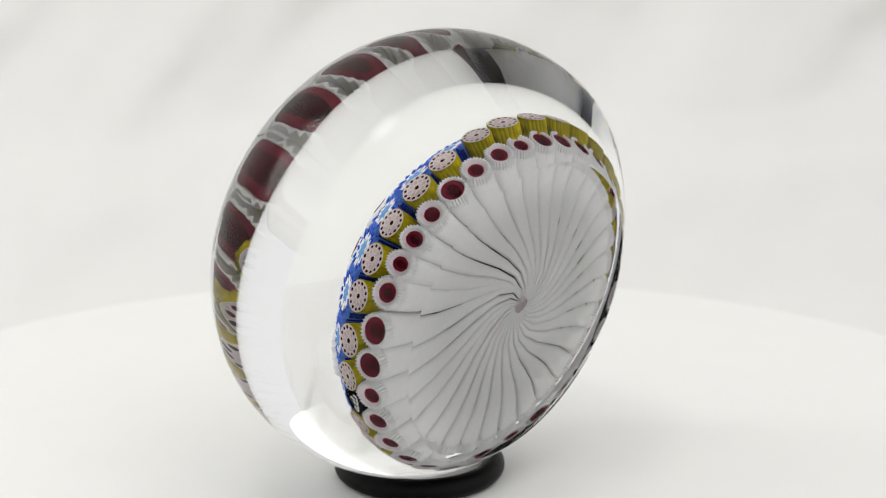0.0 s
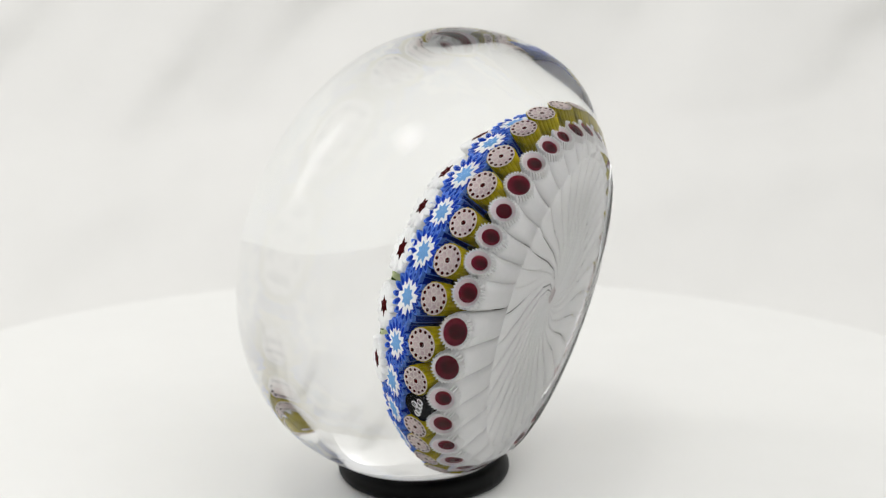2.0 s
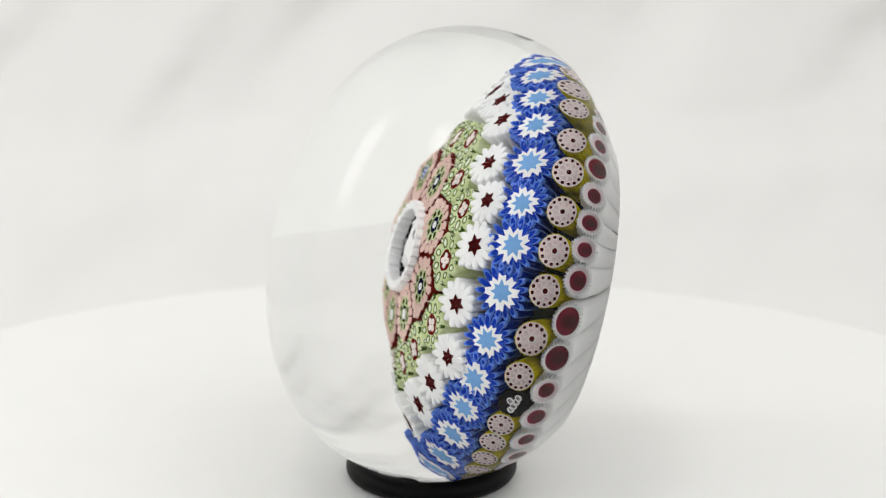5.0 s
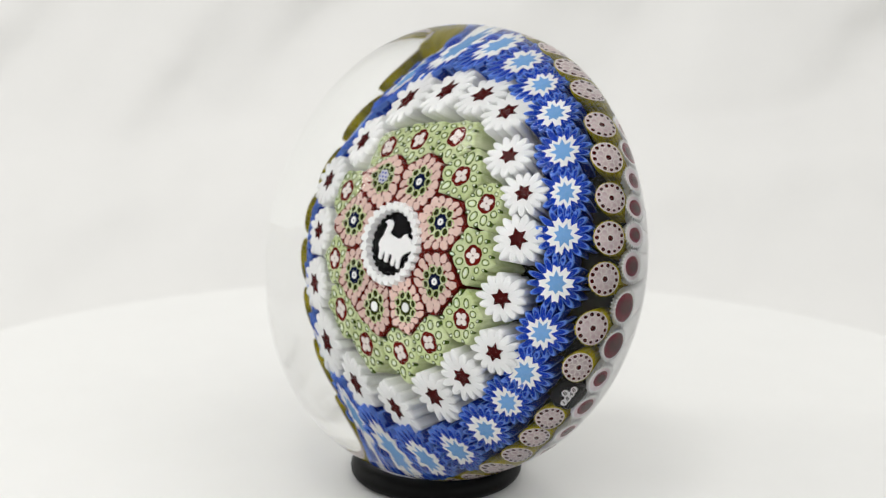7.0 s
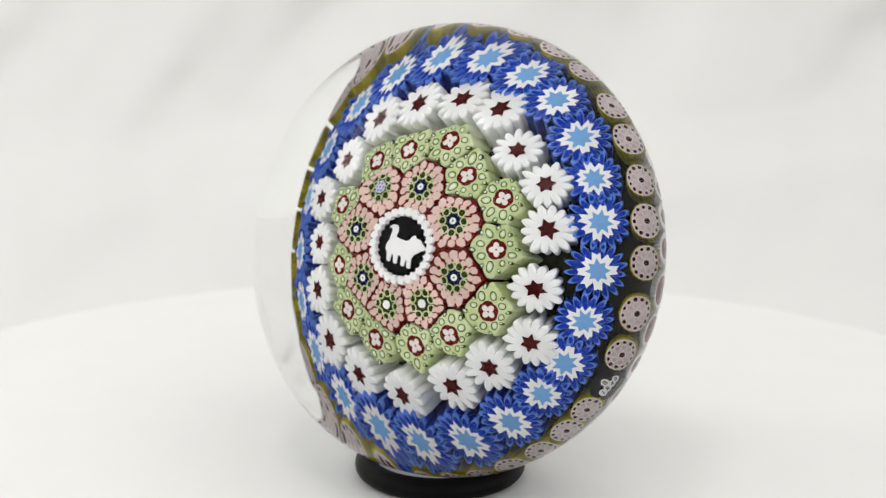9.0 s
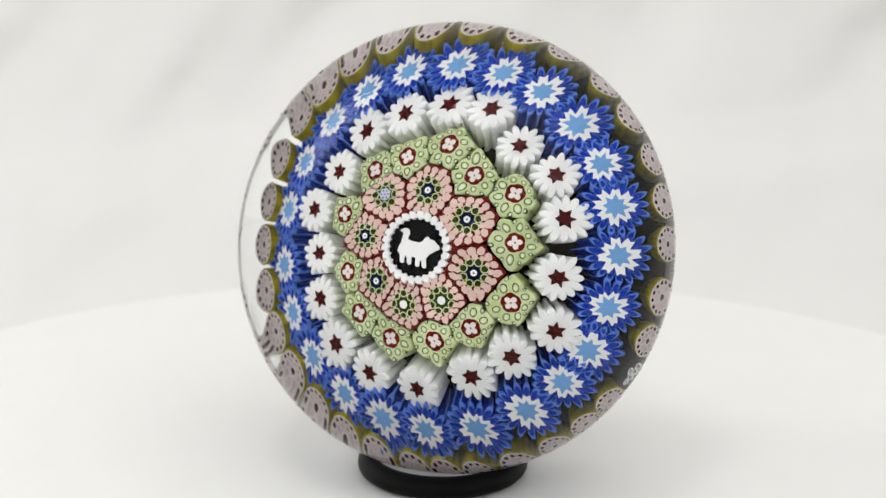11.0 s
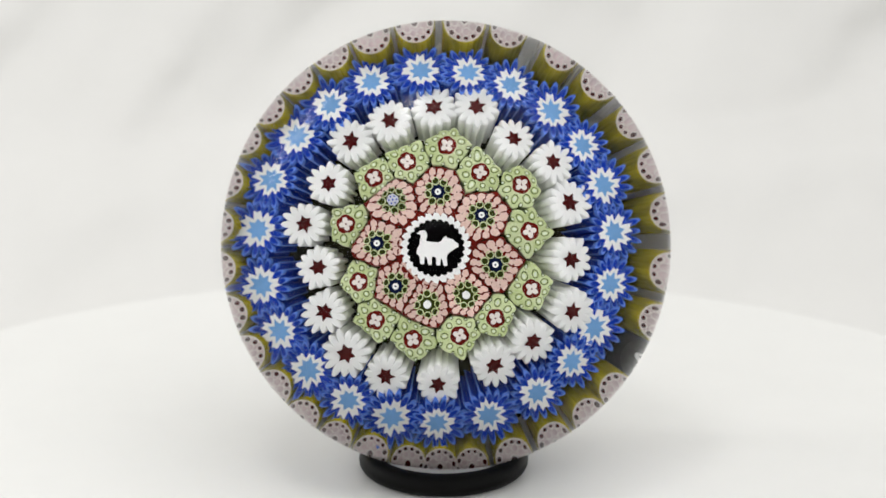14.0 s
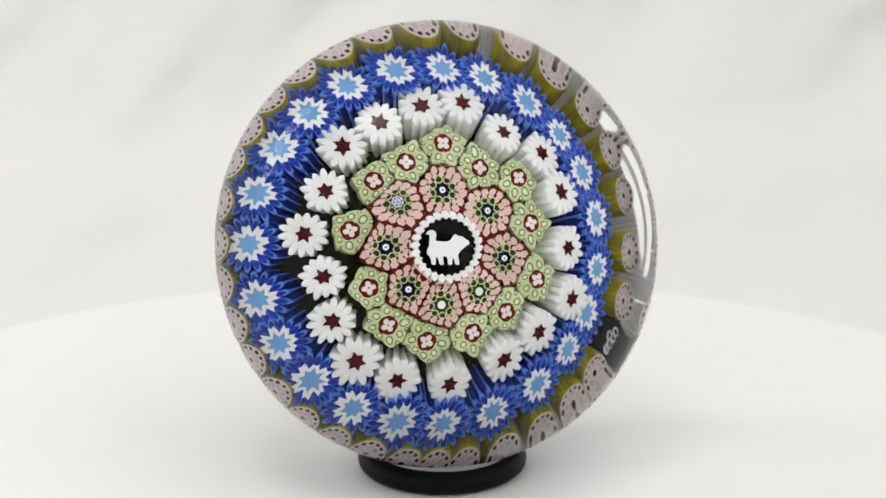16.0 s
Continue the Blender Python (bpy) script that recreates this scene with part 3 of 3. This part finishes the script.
def build_weight():
    weight = new("paperweight")
    tagged(weight, "clear glass paperweight with rings of coloured millefiori canes, on its edge", "paperweight")
    build_glass(weight)
    build_core(weight)
    rng = random.Random(5)
    place(weight, figure_cane(), set_pose(335, 1.5, 3.15, 1, 155), 1.2)
    kinds = {k: small_pink_cane(rng, k) for k in ("navy", "white", "lilac")}
    greens = [small_green_cane(rng) for _ in range(3)]
    small = [(kinds[k], set_pose(a, r, 2.65 - 0.0062 * r * r, 8, rng.uniform(0, 360)), 3.75) for (a, r), k in zip(PINK_AT, PINK_KIND)]
    small += [(greens[i % 3], set_pose(a, r, 1.1 - 0.3 * (r - 12.6), 17, rng.uniform(0, 360)), 3.3) for i, (a, r) in enumerate(GREEN_AT)]
    around = [(set_pose(335, 1.5, 3.15, 1).translation, 5.0)] + [(m.translation, size) for _, m, size in small]
    around += [(set_pose(a, r - 1.6, -0.9 - 0.4 * (r - 18.0), 35).translation, 3.3) for a, r in WHITE_AT]
    for pieces, m, size in small:
        place(weight, pressed(pieces, m, around, size), m)
    whites = [white_cane(rng) for _ in range(4)]
    for i, (a, r) in enumerate(WHITE_AT):
        place(weight, whites[i % 4], set_pose(a, r, -0.9 - 0.4 * (r - 18.0), 39 - 16 * max(0.0, math.cos(radians(a))), rng.uniform(-12, 12)), rng.uniform(0.96, 1.08))
    blues = [blue_cane(rng) for _ in range(4)]
    for i, a in enumerate(BLUE_AT):
        place(weight, blues[i % 4], sunk(BLUE_RING @ set_pose(ring_angle(a, 22.4, -1.0, -0.1), 22.4, 0, 50, rng.uniform(-12, 12)), 1.9), rng.uniform(0.94, 1.05))
    yellows = [yellow_cane(rng) for _ in range(3)]
    for i, a in enumerate(YELLOW_AT):
        place(weight, yellows[i % 3], sunk(YELLOW_RING @ set_pose(ring_angle(a, 25.7, -0.4, 0.3), 25.7, 0, 69, rng.uniform(-12, 12)), 2.1, 0.35), rng.uniform(0.94, 1.08) * (0.91 if 215 < a < 320 else 1.0))
    pieces, spots = date_cane()
    date = place(weight, pieces, YELLOW_RING @ set_pose(ring_angle(210, 25.7, -0.4, 0.3), 25.7, -0.6, 69, 58))
    for (x, y), ch in zip(spots, "1848B"):
        ob = new("digit", digit_mesh(ch))
        ob.parent = date
        ob.matrix_basis = Matrix.Translation((x * MM, y * MM, 0.10 * MM))
    bm = bmesh.new()
    bmesh.ops.create_icosphere(bm, subdivisions=3, radius=1.0)
    for vert in bm.verts:
        d = vert.co.normalized()
        k = 1 + 0.35 * noise.noise(d * 2.3 + Vector((4, 1, 2)))
        vert.co = Vector((d.x * 1.4 * k * MM, d.y * 1.6 * k * MM, d.z * 0.55 * k * MM))
    knot = part("knot", bm, KNOT, weight, "pinkish white knot where the drawn canes meet", smooth=True)
    knot.matrix_basis = RED_RING @ Matrix.Translation(KNOT_AT) @ Matrix.Translation((0, 0, -6.55 * MM))
    ends = {k: red_end(rng, k) for k in (1.18, 1.32, 1.80)}
    me = red_cane()
    for i, a in enumerate(RED_AT):
        b = 180 - ring_angle(a, 24.0, 0.0, -0.6)
        body = new("claret_cane", drawn_to(me, b))
        body.parent = weight
        gap = ((RED_AT[(i + 1) % len(RED_AT)] - RED_AT[i - 1]) % 360) / 2
        body.matrix_basis = RED_RING @ Matrix.Rotation(radians(b), 4, "Z") @ Matrix.Diagonal((1, gap / 11.25, 1, 1)) @ Matrix.Rotation(radians(1.6) * max(0.0, -math.cos(radians(b))) ** 2, 4, "Y")
        tagged(body, "outer cane with a claret end and a white body drawn in to the base")
        for name, m2, label in ends[1.80 if i in (0, 1, 5, 10, 11) or i > 17 else (1.18, 1.32)[i % 2]]:
            ob = new(name, m2)
            ob.parent = body
            ob.matrix_basis = Matrix.Translation((25.7 * MM, 0, 0)) @ Matrix.Rotation(radians(95), 4, "Y") @ Matrix.Rotation(radians(rng.uniform(-25, 25)), 4, "Z")
            tagged(ob, label)
    return weight


build_backdrop()
build_table()
build_dark_panel()
turntable = build_turntable()
ring = build_ring()
weight = build_weight()

# the weight's axis and middle in the turntable's own space
SIDE = Vector((0.9941, 0.10849, 0.0))
UP = Vector((-0.02934, 0.26881, 0.96275))
AXIS = Vector((0.10444, -0.95706, 0.27041))
SEAT = Matrix((
    (SIDE.x, UP.x, AXIS.x, 0.00252),
    (SIDE.y, UP.y, AXIS.y, 0.0036),
    (SIDE.z, UP.z, AXIS.z, 0.03866),
    (0, 0, 0, 1)))
RING_SEAT = Matrix.Translation((0.0025, 0.0006, 0.0))


def motions():
    """The turntable turns evenly and carries ring and paperweight."""
    times = [0.5 * k for k in range(33)]
    turn = {t: pose(0, 0, 0, 0, 0, -141.52 + 9.604 * t) for t in times}
    walk(turntable, [(t, turn[t]) for t in times])
    walk(ring, [(t, turn[t] @ RING_SEAT) for t in times])
    walk(weight, [(t, turn[t] @ SEAT) for t in times])


motions()
